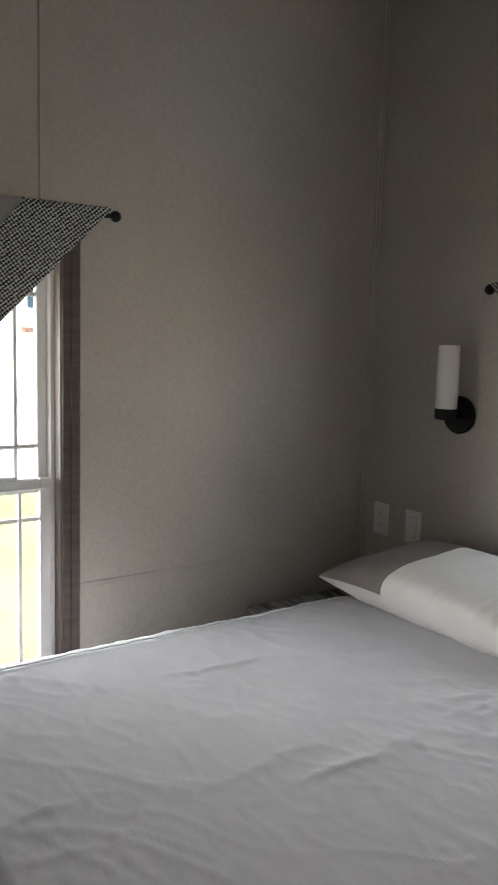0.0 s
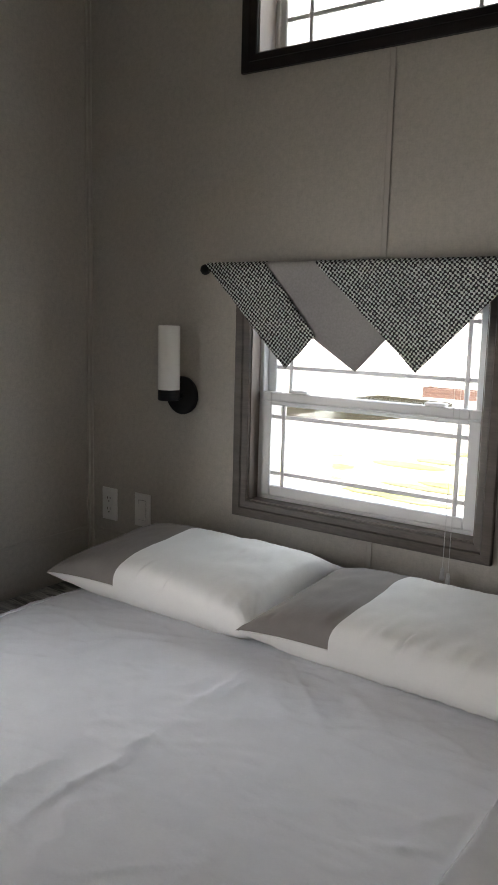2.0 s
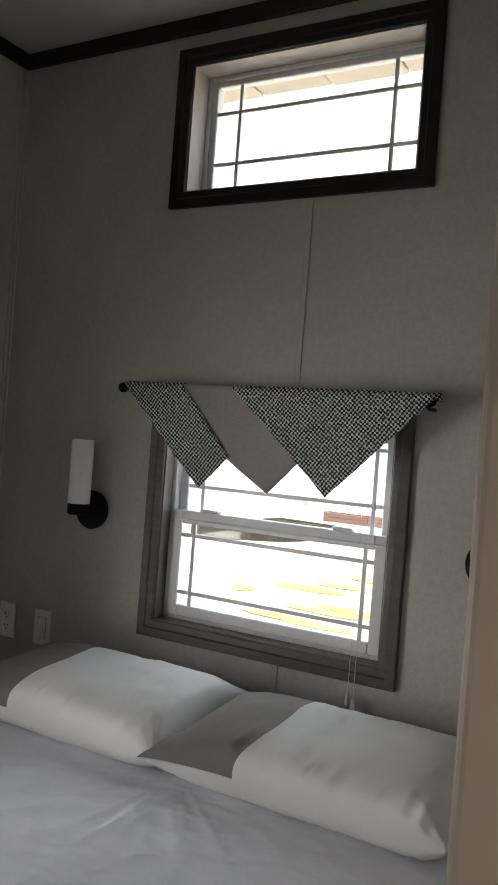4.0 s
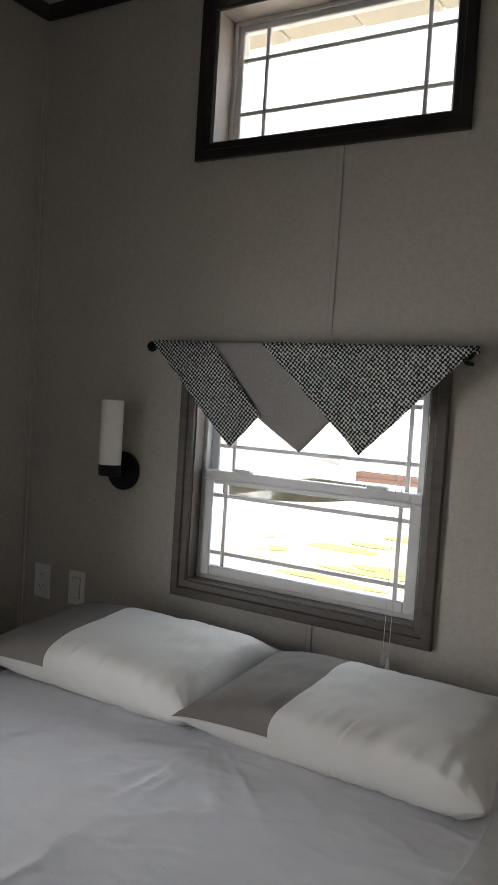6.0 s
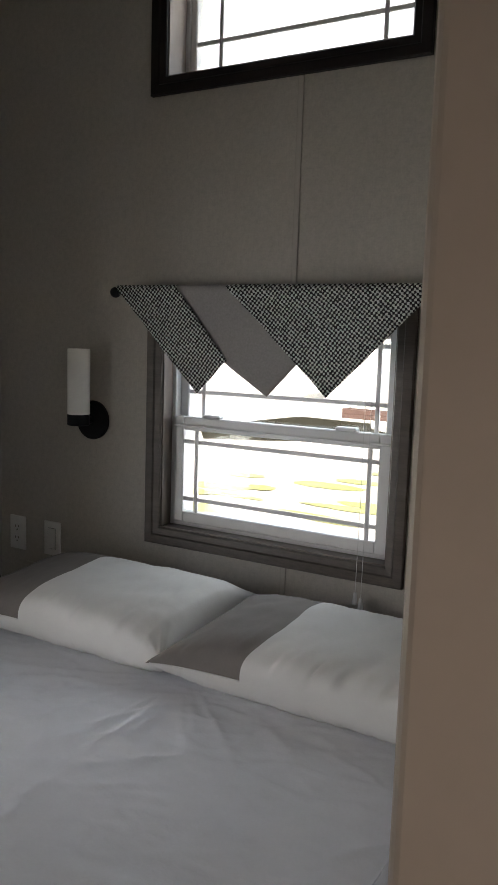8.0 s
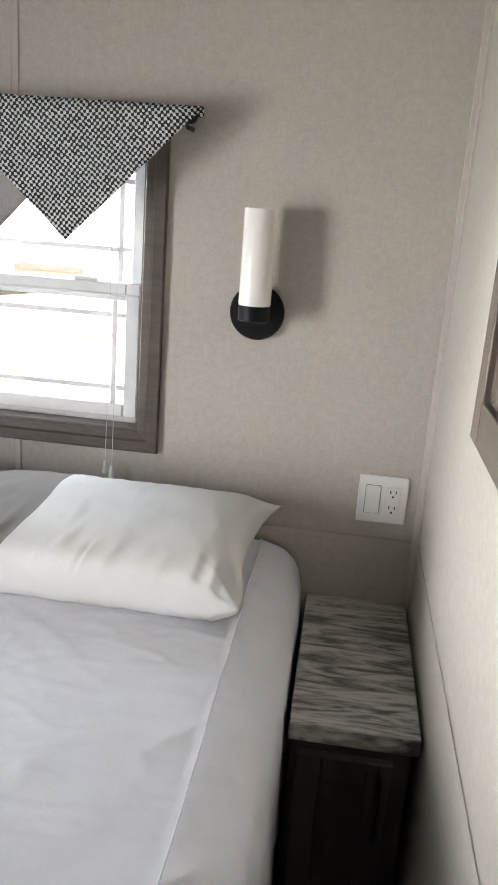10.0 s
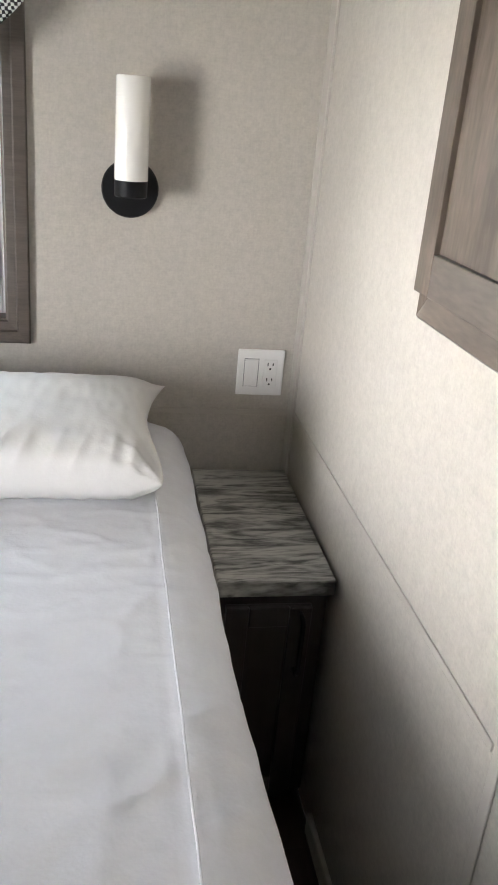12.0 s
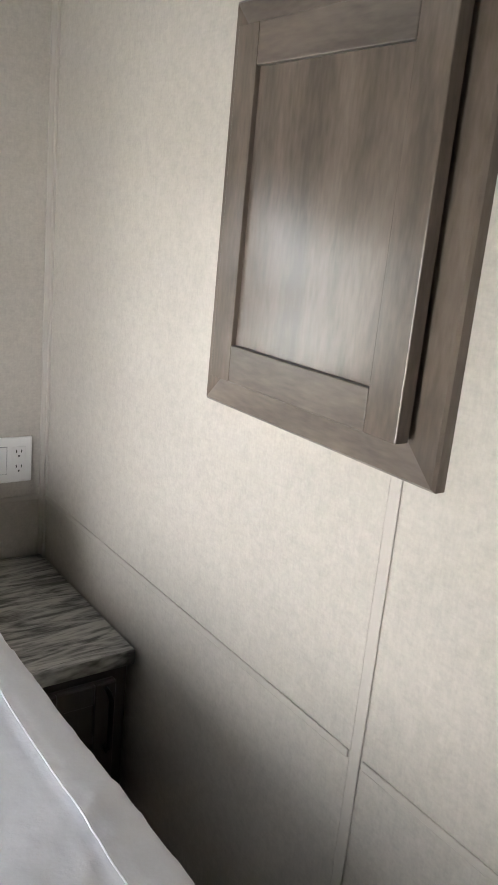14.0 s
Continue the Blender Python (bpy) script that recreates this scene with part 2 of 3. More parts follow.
def mitred(wall, u0, u1, w0, w1, profile):
    """Four mitred lengths of a moulding round a rectangle. profile: (inset from the outer edge, height off the wall)."""
    corners = [(u0, w0, 1, 1), (u1, w0, -1, 1), (u1, w1, -1, -1), (u0, w1, 1, -1)]
    for k in range(4):
        bm = bmesh.new()
        ends = []
        for u, w, su, sw in (corners[k], corners[(k + 1) % 4]):
            ends.append([bm.verts.new(on(wall, u + su * i, d, w + sw * i)) for i, d in profile])
        m = len(profile)
        for i in range(m):
            bm.faces.new((ends[0][i], ends[0][(i + 1) % m], ends[1][(i + 1) % m], ends[1][i]))
        bm.faces.new(ends[0])
        bm.faces.new(ends[1][::-1])
        yield k, bm


def wall_mesh(name, wall, us, ws, holes, thick, label, mat=None):
    """A wall with thickness and openings: only the outside faces of its cells."""
    us, ws = sorted(us), sorted(ws)
    bm = bmesh.new()
    solid = {(i, j): not any(a <= us[i] and us[i + 1] <= b and c <= ws[j] and ws[j + 1] <= d for a, b, c, d in holes) for i in range(len(us) - 1) for j in range(len(ws) - 1)}
    cache = {}

    def vert(i, j, k):
        if (i, j, k) not in cache:
            cache[i, j, k] = bm.verts.new(on(wall, us[i], -thick * k, ws[j]))
        return cache[i, j, k]

    for (i, j), s in solid.items():
        if not s:
            continue
        for k in (0, 1):
            bm.faces.new((vert(i, j, k), vert(i + 1, j, k), vert(i + 1, j + 1, k), vert(i, j + 1, k)))
        for di, dj, p, q in ((-1, 0, (i, j), (i, j + 1)), (1, 0, (i + 1, j), (i + 1, j + 1)), (0, -1, (i, j), (i + 1, j)), (0, 1, (i, j + 1), (i + 1, j + 1))):
            if not solid.get((i + di, j + dj), False):
                bm.faces.new((vert(*p, 0), vert(*q, 0), vert(*q, 1), vert(*p, 1)))
    ob = part(name, bm, mat or WALL)
    return tagged(ob, label, "wall", kind="structure")


# ---- the room ----
TOP = 2.80
SOUTH = -2.6
THICK = 0.15
W1 = (0.691, 1.407, 0.989, 1.614)
W2 = (0.690, 1.406, 2.278, 2.658)
W3 = (-1.82, -1.169, 0.45, 1.75)
wall_north = wall_mesh("wall_north", "north", [-THICK, W1[0], W2[0], W1[1], W2[1], EAST + 0.08], [0, W1[2], W1[3], W2[2], W2[3], TOP], [W1, W2], THICK, "beige linen-textured headboard wall with two windows")
wall_west = wall_mesh("wall_west", "west", [SOUTH, W3[0], W3[1], 0.0], [0, W3[2], W3[3], TOP], [W3], THICK, "beige linen-textured wall with a tall window")
DOOR = (-2.34, -1.566, 0.0, 2.03)
wall_east = wall_mesh("wall_east", "east", [SOUTH, DOOR[0], DOOR[1], 0.0], [0, DOOR[3], TOP], [DOOR], 0.08, "beige linen-textured wall with a doorway and cabinet")
wall_south = tagged(part("wall_south", boxed((-THICK, SOUTH - 0.1, 0), (4.2, SOUTH, TOP)), WALL), "plain beige wall at the foot of the room", "wall", kind="structure")
ceiling = tagged(part("ceiling", boxed((-THICK, SOUTH - 0.1, TOP), (4.2, THICK, TOP + 0.1)), CEIL), "flat off-white textured ceiling", "ceiling", kind="structure")
floor = tagged(part("floor", boxed((-THICK, SOUTH - 0.1, -0.12), (4.2, THICK, -0.012)), DARKWOOD), "dark wood-look plank floor", "floor", kind="structure")

# unseen hall outside the doorway; its window opening is added for the lamps
H0 = (-2.6, -1.9, 1.0, 1.9)
bm = bmesh.new()
for lo, hi in (((3.5, SOUTH, 0), (3.6, -1.2, H0[2])), ((3.5, SOUTH, H0[3]), (3.6, -1.2, TOP)), ((3.5, -1.9, H0[2]), (3.6, -1.2, H0[3]))):
    box(bm, lo, hi)
tagged(part("wall_hall_east", bm, WALL), "unseen beige hall wall with an added window opening", "wall", kind="structure")
tagged(part("wall_hall_north", boxed((EAST + 0.08, -1.2, 0), (3.6, -1.1, TOP)), WALL), "plain beige hall wall", "wall", kind="structure")


def batten(wall, owner, u0, u1, w0, w1):
    return part("batten", slab(wall, u0, u1, 0, 0.0032, w0, w1, 0.0024, 2), BEAD, owner)


# seams of the wall panels
LINE = 0.784
batten("north", wall_north, 1.104, 1.120, LINE + 0.012, 0.938)
batten("north", wall_north, 1.104, 1.120, 1.668, 2.227)
batten("north", wall_north, 0.014, 2.076, LINE - 0.008, LINE + 0.006)
batten("north", wall_north, 1.104, 1.120, 0.05, LINE - 0.014)
batten("west", wall_west, -1.116, -0.014, LINE - 0.008, LINE + 0.006)
batten("west", wall_west, -1.231, -1.197, 1.822, 2.750)
batten("east", wall_east, -1.144, -0.014, LINE - 0.008, LINE + 0.006)
batten("east", wall_east, -1.505, -1.172, LINE - 0.008, LINE + 0.006)
batten("east", wall_east, -1.169, -1.148, 0.05, 1.203)
batten("east", wall_east, -1.169, -1.148, 1.80, 2.750)


def corner_bead(x, sx, owner):
    bm = bmesh.new()
    prof = [(0, 0), (0.016, 0), (0.015, 0.005), (0.006, 0.007), (0.005, 0.015), (0, 0.016)]
    rows = [[bm.verts.new((x + sx * a, -b, z)) for a, b in prof] for z in (0.02, 2.750)]
    for i in range(len(prof)):
        bm.faces.new((rows[0][i], rows[0][(i + 1) % 6], rows[1][(i + 1) % 6], rows[1][i]))
    return part("corner_bead", bm, BEAD, owner)


corner_bead(0.0005, 1, wall_west)
corner_bead(EAST - 0.0005, -1, wall_east)

# crown boards under the ceiling, and low baseboards
for wall, u0, u1, cut in (("north", 0.02, EAST - 0.02, 0), ("west", SOUTH, 0.0, 0), ("east", SOUTH, 0.0, 0)):
    bm = slab(wall, u0, u1, 0.0, 0.020, 2.751, TOP, 0.003, 1)
    tagged(part("trim_crown_" + wall, bm, DARKTRIM), "dark grey-brown wooden crown board under the ceiling", "trim", kind="structure")
for wall, u0, u1 in (("east", -1.56, -0.56), ("west", SOUTH, -0.56)):
    bm = slab(wall, u0, u1, 0.0, 0.012, 0.0, 0.055, 0.003, 1)
    tagged(part("baseboard_" + wall, bm, BEAD), "low pale baseboard along the floor", "baseboard", kind="structure")


# ---- windows ----
CASING = [(0.0, 0.0), (0.0, 0.013), (0.003, 0.016), (0.026, 0.016), (0.030, 0.0115), (0.047, 0.010), (0.050, 0.007), (0.050, 0.0)]


def bars(owner, wall, u0, u1, d, w0, w1, us, ws, wide=0.012):
    for u in us:
        part("muntin", slab(wall, u - wide / 2, u + wide / 2, d - 0.004, d + 0.004, w0, w1, 0.0015, 1), VINYL, owner)
    for w in ws:
        edges = [u0, *us, u1]
        for a, b in zip(edges, edges[1:]):
            part("muntin", slab(wall, a + (wide / 2 if a != u0 else 0), b - (wide / 2 if b != u1 else 0), d - 0.0035, d + 0.0035, w - wide / 2, w + wide / 2, 0.0015, 1), VINYL, owner)


def sash(owner, wall, u0, u1, w0, w1, d, stile, rail_lo, rail_hi, us, ws, deep=0.026):
    """A white sash with its stiles, rails, pane and grid bars."""
    s = part("sash", slab(wall, u0, u0 + stile, d - deep, d, w0, w1, 0.003, 1), VINYL, owner, "white vinyl sash")
    part("stile", slab(wall, u1 - stile, u1, d - deep, d, w0, w1, 0.003, 1), VINYL, s)
    part("bottom_rail", slab(wall, u0 + stile, u1 - stile, d - deep, d - 0.001, w0, w0 + rail_lo, 0.003, 1), VINYL, s)
    part("top_rail", slab(wall, u0 + stile, u1 - stile, d - deep, d - 0.001, w1 - rail_hi, w1, 0.003, 1), VINYL, s)
    g0, g1, h0, h1 = u0 + stile, u1 - stile, w0 + rail_lo, w1 - rail_hi
    pane = part("pane", slab(wall, g0, g1, d - deep * 0.6, d - deep * 0.6 + 0.003, h0, h1), GLASS, s, "clear glass pane")
    pane.visible_shadow = False
    bars(s, wall, g0, g1, d - deep * 0.6 + 0.009, h0, h1, us, ws)
    return s


def window(name, wall, hole, outer, label, double, rail=0.0, us=(), ws=(), us2=(), ws2=(), case=None, deep=0.045):
    u0, u1, w0, w1 = hole
    base = on(wall, (u0 + u1) / 2, 0, w0)
    win = thing(name, base, label, "window", kind="structure")
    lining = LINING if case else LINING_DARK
    for k, bm in mitred(wall, *outer, CASING):
        part("casing", bm, case or (TRIM if k % 2 else TRIMH), win, "dark brown wood casing" if case else "grey-brown wood casing")
    # wooden jamb linings
    t = 0.004
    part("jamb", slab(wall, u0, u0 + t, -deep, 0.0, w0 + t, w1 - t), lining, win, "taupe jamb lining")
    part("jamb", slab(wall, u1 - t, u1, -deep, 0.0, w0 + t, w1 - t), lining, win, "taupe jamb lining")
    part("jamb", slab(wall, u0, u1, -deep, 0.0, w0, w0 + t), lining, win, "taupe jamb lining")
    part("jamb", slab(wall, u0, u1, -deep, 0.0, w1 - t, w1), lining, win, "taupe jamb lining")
    # vinyl frame
    f = 0.016
    for a, b, c, d in ((u0, u0 + f, w0, w1), (u1 - f, u1, w0, w1), (u0 + f, u1 - f, w0, w0 + f), (u0 + f, u1 - f, w1 - f, w1)):
        part("window_frame", slab(wall, a, b, -THICK, -deep - 0.001, c, d, 0.002, 1), VINYL, win, "white vinyl frame")
    a, b, c, d = u0 + f, u1 - f, w0 + f, w1 - f
    if double:
        sash(win, wall, a, b, c, rail + 0.022, -0.040, 0.034, 0.032, 0.040, us, ws)
        sash(win, wall, a, b, rail - 0.012, d, -0.070, 0.030, 0.030, 0.030, us2, ws2)
        for u in (a + 0.13, b - 0.13):
            part("sash_lock", slab(wall, u - 0.03, u + 0.03, -0.064, -0.038, rail + 0.0225, rail + 0.032, 0.003, 1), VINYL, win, "white sash lock")
        bm = slab(wall, a + 0.002, b - 0.002, -0.040, -0.032, rail - 0.008, rail - 0.002, 0.002, 1)
        part("lift_lip", bm, VINYL, win)
    else:
        sash(win, wall, a, b, c, d, -deep - 0.007, 0.020, 0.018, 0.018, us, ws)
    return win


window("window_1", "north", W1, (0.641, 1.457, 0.939, 1.664), "white sash window in grey-brown casing over the bed", True, 1.301, (0.785, 1.331), (1.076, 1.249), (0.787, 1.333), (1.396, 1.548))
window("window_2", "north", W2, (0.640, 1.456, 2.228, 2.708), "wide transom window with grid bars in dark casing", False, 0, (0.806, 1.298), (2.386, 2.542), case=DARKTRIM, deep=0.08)
window("window_3", "west", W3, (-1.87, -1.119, 0.400, 1.800), "tall white sash window in grey-brown casing", True, 1.080, (-1.71, -1.276), (0.56, 0.985), (-1.71, -1.276), (1.192, 1.62))

# ---- doorway ----
door = thing("door_1", (EAST, DOOR[1], 0), "cased bedroom doorway without a leaf, pale jamb", "doorway", kind="structure")
JAMBPAINT = material("pale_jamb_vinyl", (0.57, 0.48, 0.42), 0.45, 0.92, 8, 0.3)
for y0, y1 in ((DOOR[1] - 0.006, DOOR[1]), (DOOR[0], DOOR[0] + 0.006)):
    part("jamb", boxed((EAST - 0.002, y0, 0), (EAST + 0.082, y1, DOOR[3] - 0.012), 0.002, 1), JAMBPAINT, door)
part("jamb", boxed((EAST - 0.002, DOOR[0], DOOR[3] - 0.012), (EAST + 0.082, DOOR[1], DOOR[3]), 0.002, 1), JAMBPAINT, door)
for x0, x1 in ((EAST - 0.101, EAST - 0.003), (EAST + 0.083, EAST + 0.10)):
    part("casing", boxed((x0, DOOR[1] - 0.016, 0), (x1, DOOR[1] + 0.055, 2.08), 0.007, 4), JAMBPAINT, door, "rounded pale casing")
    part("casing", boxed((x0, DOOR[0] - 0.055, 0), (x1, DOOR[0] + 0.016, 2.08), 0.007, 4), JAMBPAINT, door)
    part("casing", boxed((x0, DOOR[0] + 0.017, DOOR[3] - 0.010), (x1, DOOR[1] - 0.017, 2.08), 0.006, 3), JAMBPAINT, door)


# ---- bed ----
BX, TOPZ, HALF, FOOT = 1.07, 0.765, 0.759, -1.72
bed = thing("bed", (BX, -0.88, 0), "queen bed with a white cotton bedspread, made", "bed")
part("bed_base", boxed((BX - 0.72, FOOT + 0.05, 0.0), (BX + 0.72, -0.03, 0.34), 0.01), DARKWOOD, bed, "dark wooden bed base")
part("mattress", boxed((BX - 0.74, FOOT + 0.03, 0.342), (BX + 0.74, -0.02, 0.72), 0.05, 4), SHEET, bed)


# long folds left from packing and tucking: ends, height
CREASES = [(1.12, -0.62, 1.13, -0.80, 0.005), (1.15, -0.86, 1.12, -1.02, 0.0025), (1.15, -0.5, 1.06, -0.73, 0.004), (0.76, -0.6, 0.72, -0.78, 0.005), (1.13, -0.6, 1.16, -0.76, 0.004),
           (0.64, -1.21, 0.68, -0.91, 0.005), (0.68, -0.91, 0.8, -0.73, 0.003), (1.15, -1.21, 1.14, -0.98, 0.004), (1.02, -1.66, 0.98, -1.54, 0.006), (1.02, -0.81, 1.18, -0.72, 0.003),
           (1.09, -1.7, 1.14, -1.55, 0.004), (1.73, -0.74, 1.65, -0.86, 0.004), (1.81, -0.98, 1.73, -1.06, 0.006), (1.8, -0.69, 1.74, -0.76, 0.004), (1.81, -1.16, 1.75, -1.22, 0.005),
           (1.72, -0.89, 1.6, -0.97, 0.003), (1.72, -1.18, 1.64, -1.22, 0.003), (1.7, -0.67, 1.7, -0.55, 0.004), (1.19, -0.51, 1.3, -0.52, 0.005)]


def crease_height(x, y):
    z = 0.0
    for x0, y0, x1, y1, h in CREASES:
        d = Vector((x1 - x0, y1 - y0))
        t = max(0.0, min(1.0, ((x - x0) * d.x + (y - y0) * d.y) / d.length_squared))
        off = ((x - x0 - t * d.x) * d.y - (y - y0 - t * d.y) * d.x) / d.length + 0.03 * noise.noise(Vector((x * 5, y * 5, x0 * 9))) + 0.01 * noise.noise(Vector((x * 14, y * 14, y0 * 9)))
        gap = Vector((x - x0 - t * d.x, y - y0 - t * d.y)).length
        if gap < 0.1:
            z += h * math.exp(-(off / 0.011) ** 2) * (math.sin(math.pi * min(0.97, max(0.03, t))) ** 0.5) * (1 if 0 < t < 1 else math.exp(-(gap / 0.03) ** 2))
    return z


SEAM = 0.654


def spread_height(x, y):
    """Wrinkles of the bedspread: long low folds and fine creases."""
    p = Vector((x * 1.5 + y * 1.1, y * 3.4 - x * 1.6, 0.3))
    z = 0.0045 * noise.noise(p * 1.1)
    for f, h, o in ((1.5, 0.0030, 3.0), (3.3, 0.0024, 7.0), (6.5, 0.0013, 11.0)):
        q = p * f + Vector((o, 1, 0)) + 0.5 * noise.noise_vector(p * f * 0.8)
        z += h * max(0.0, 1 - 6.0 * abs(noise.noise(q))) ** 1.3
    z += 0.0007 * noise.noise(Vector((x * 13, y * 17, 1.7))) + 0.0003 * noise.noise(Vector((x * 34, y * 40, 4.1)))
    d = abs(x - BX) - SEAM
    z += 0.0016 * math.exp(-(d / 0.007) ** 2) - 0.0012 * math.exp(-((d + 0.013) / 0.008) ** 2)
    out = math.hypot(x - 1.09, y + 0.42)
    fan = noise.noise(Vector((math.atan2(y + 0.42, x - 1.09) * 4.0, out * 2.2, 6.0)))
    z += 0.0046 * max(0.0, 1 - 2.2 * abs(fan)) ** 1.5 * math.exp(-((out - 0.26) / 0.20) ** 2)
    if d > -0.05:
        z += 0.0035 * max(0.0, noise.noise(Vector((y * 11 + d * 14, d * 5, 8.0 if x > BX else 3.0)))) * min(1.0, (d + 0.05) / 0.05)
    return z + crease_height(x, y)


def bedspread():
    bm = bmesh.new()
    prof = [(-HALF - 0.010, 0.22), (-HALF - 0.007, 0.32), (-HALF - 0.004, 0.42), (-HALF, 0.52), (-HALF + 0.001, 0.60), (-HALF + 0.004, 0.65), (-HALF + 0.012, 0.690), (-HALF + 0.025, 0.716), (-HALF + 0.042, 0.733), (-HALF + 0.06, 0.745)]
    n = 190
    flat = [(-HALF + 0.08 + (2 * HALF - 0.16) * i / n, 0.751 + 0.016 * math.sin(math.pi * i / n) ** 0.4) for i in range(n + 1)]
    prof = prof + flat + [(-a, b) for a, b in prof[::-1]]
    rows = []
    m = 210
    for j in range(m + 4):
        k = min(j, m)
        y = -0.015 + (FOOT + 0.03 + 0.015) * k / m
        drop = j - m if j > m else 0
        row = []
        for i, (dx, z) in enumerate(prof):
            side = z < 0.70
            dx = dx * (1 + 0.022 * max(0.0, min(1.2, -y) - 0.35))
            zz, yy = z, y
            if side:
                wave = 0.009 * noise.noise(Vector((y * 4, z * 2.2, 5.0 if dx > 0 else 9.0))) + 0.005 * noise.noise(Vector((y * 13, z * 3, 2.0)))
                x = BX + dx + wave * (1 if dx > 0 else -1)
            else:
                x = BX + dx
                zz = z + spread_height(x, y) - 0.004
            if drop:
                yy = y - (0.018, 0.03, 0.034)[drop - 1]
                zz = min(zz, (0.745, 0.66, 0.22)[drop - 1])
            row.append(bm.verts.new((x, yy, zz)))
        rows.append(row)
    for a, b in zip(rows, rows[1:]):
        for i in range(len(prof) - 1):
            bm.faces.new((a[i], a[i + 1], b[i + 1], b[i]))
    return bm


spread = part("bedspread", bedspread(), SHEET, bed, "white wrinkled cotton bedspread", smooth=True)


def tube(bm, points, r, n=8):
    rings = []
    for i, p in enumerate(points):
        a, b = points[max(i - 1, 0)], points[min(i + 1, len(points) - 1)]
        t = (Vector(b) - Vector(a)).normalized()
        side = t.orthogonal().normalized() if abs(t.z) > 0.9 else t.cross(Vector((0, 0, 1))).normalized()
        up = side.cross(t)
        rings.append([bm.verts.new(Vector(p) + side * r * math.cos(2 * math.pi * k / n) + up * r * math.sin(2 * math.pi * k / n)) for k in range(n)])
    for a, b in zip(rings, rings[1:]):
        for k in range(n):
            bm.faces.new((a[k], a[(k + 1) % n], b[(k + 1) % n], b[k]))
    bm.faces.new(rings[0])
    bm.faces.new(rings[-1][::-1])
    return bm


for s in (-1, 1):
    pts = []
    for j in range(80):
        y = -0.02 + (FOOT + 0.04) * j / 79
        x = BX + s * (SEAM + 0.004 * noise.noise(Vector((y * 5, s, 0))))
        pts.append((x, y, 0.7572 + spread_height(x, y)))
    part("seam", tube(bmesh.new(), pts, 0.0017, 6), SHEET, bed, "sewn seam ridge", smooth=True)


def pillow(x, y, z, turn, tilt, seed, up, label):
    """A plump cotton pillow with a taupe end panel on its upper face."""
    a, b, down = 0.358, 0.222, 0.064
    m = pose(x, y, z, tilt, 0, turn)
    N, M = 200, 64
    white, taupe = bmesh.new(), bmesh.new()

    def place(u, v, top):
        pinch = 1 - 0.10 * (1 - v * v) * abs(u) ** 4
        px = a * u * (pinch + 0.02 * abs(v) ** 6)
        py = b * v * (1 - 0.10 * (1 - u * u) * abs(v) ** 4 + 0.05 * abs(u) ** 6)
        px -= 0.045 * max(0.0, -v) ** 3 * (1 - u * u)
        if u > 0 and v > 0:
            ear = max(0.0, u * v - 0.70) / 0.30
            px, py = px + 0.010 * ear, py + 0.004 * ear
        if u > 0 and v < 0:
            px, py = px * (1 - 0.07 * v ** 8), py * (1 - 0.06 * u ** 8)
        full = max(0.0, (1 - abs(u) ** (3.4 if u < 0 else 8.0))) ** (0.56 if u < 0 else 0.45) * max(0.0, (1 - abs(v) ** (4.2 if v < 0 else 2.8))) ** (0.42 if v < 0 else 0.72)
        if u > 0 and v > 0:
            full *= 1 - 0.34 * min(1.0, max(0.0, u * v - 0.66) / 0.30)
        front = 1.5 * max(0.0, -0.68 - v) / 0.32
        fold = 0.0
        for at, high, reach in ((-0.42, 0.0025, 1.5), (-0.02, 0.007, 0.8), (0.20, 0.004, 0.7), (0.33, 0.005, 1.0), (0.47, 0.0035, 0.6), (0.61, 0.0065, 1.3), (0.76, 0.004, 0.8), (0.86, 0.004, 1.1)):
            lean = at + 0.02 * math.sin(seed * 7 + at * 30) - 0.05 * at * (1 + v) + 0.015 * noise.noise(Vector((v * 4, at * 9, seed)))
            fold += 0.6 * high * math.exp(-((u - lean) / 0.024) ** 2) * front ** reach
            fold -= 0.3 * high * math.exp(-((u - lean - 0.045) / 0.024) ** 2) * front ** reach
        dart = 0.24 - 0.05 * (seed > 5)
        fold -= 0.011 * math.exp(-((u - dart) / 0.010) ** 2) * min(1.0, max(0.0, -0.72 - v) / 0.12)
        fold += 0.006 * math.exp(-((u - dart - 0.03) / 0.018) ** 2) * min(1.0, max(0.0, -0.72 - v) / 0.12)
        fold += 0.0012 * max(0.0, 1 - 5.0 * abs(noise.noise(Vector((v * 4.2 + seed + 0.6 * u, u * 0.9, seed + 9))))) ** 1.2 * max(0.0, u) ** 2.5
        crease = fold + 0.0035 * noise.noise(Vector((u * 4.0 + seed, v * 1.6, seed)))
        for cu, cv, high, reach in ((1, -1, 0.0065, 0.42), (1, 1, 0.004, 0.35), (-1, -1, 0.0032, 0.40), (-1, 1, 0.003, 0.3)):
            away = math.hypot((u - cu) * 1.3, v - cv)
            angle = math.atan2(abs(v - cv), abs(u - cu) * 1.3)
            crease += high * noise.noise(Vector((angle * 5.5 + seed, away * 0.8, cu * 3 + cv))) * math.exp(-(away / reach) ** 2)
        crease += 0.011 * noise.noise(Vector((u * 11 + seed * 3, 1.1 * v, 2.0))) * max(0.0, -0.50 - v)
        crease += 0.0030 * noise.noise(Vector((u * 2.5 + 3 * v, u * 5 - v * 2.2, seed + 4)))
        crease += 0.0018 * noise.noise(Vector((u * 16 + seed, v * 4, seed * 2)))
        if top:
            pz = up * full + crease * min(1, full * 3)
        else:
            pz = -down * min(1.0, full * 1.15) - crease * min(1, full * 3) * (0.6 if v < -0.4 else 0.1)
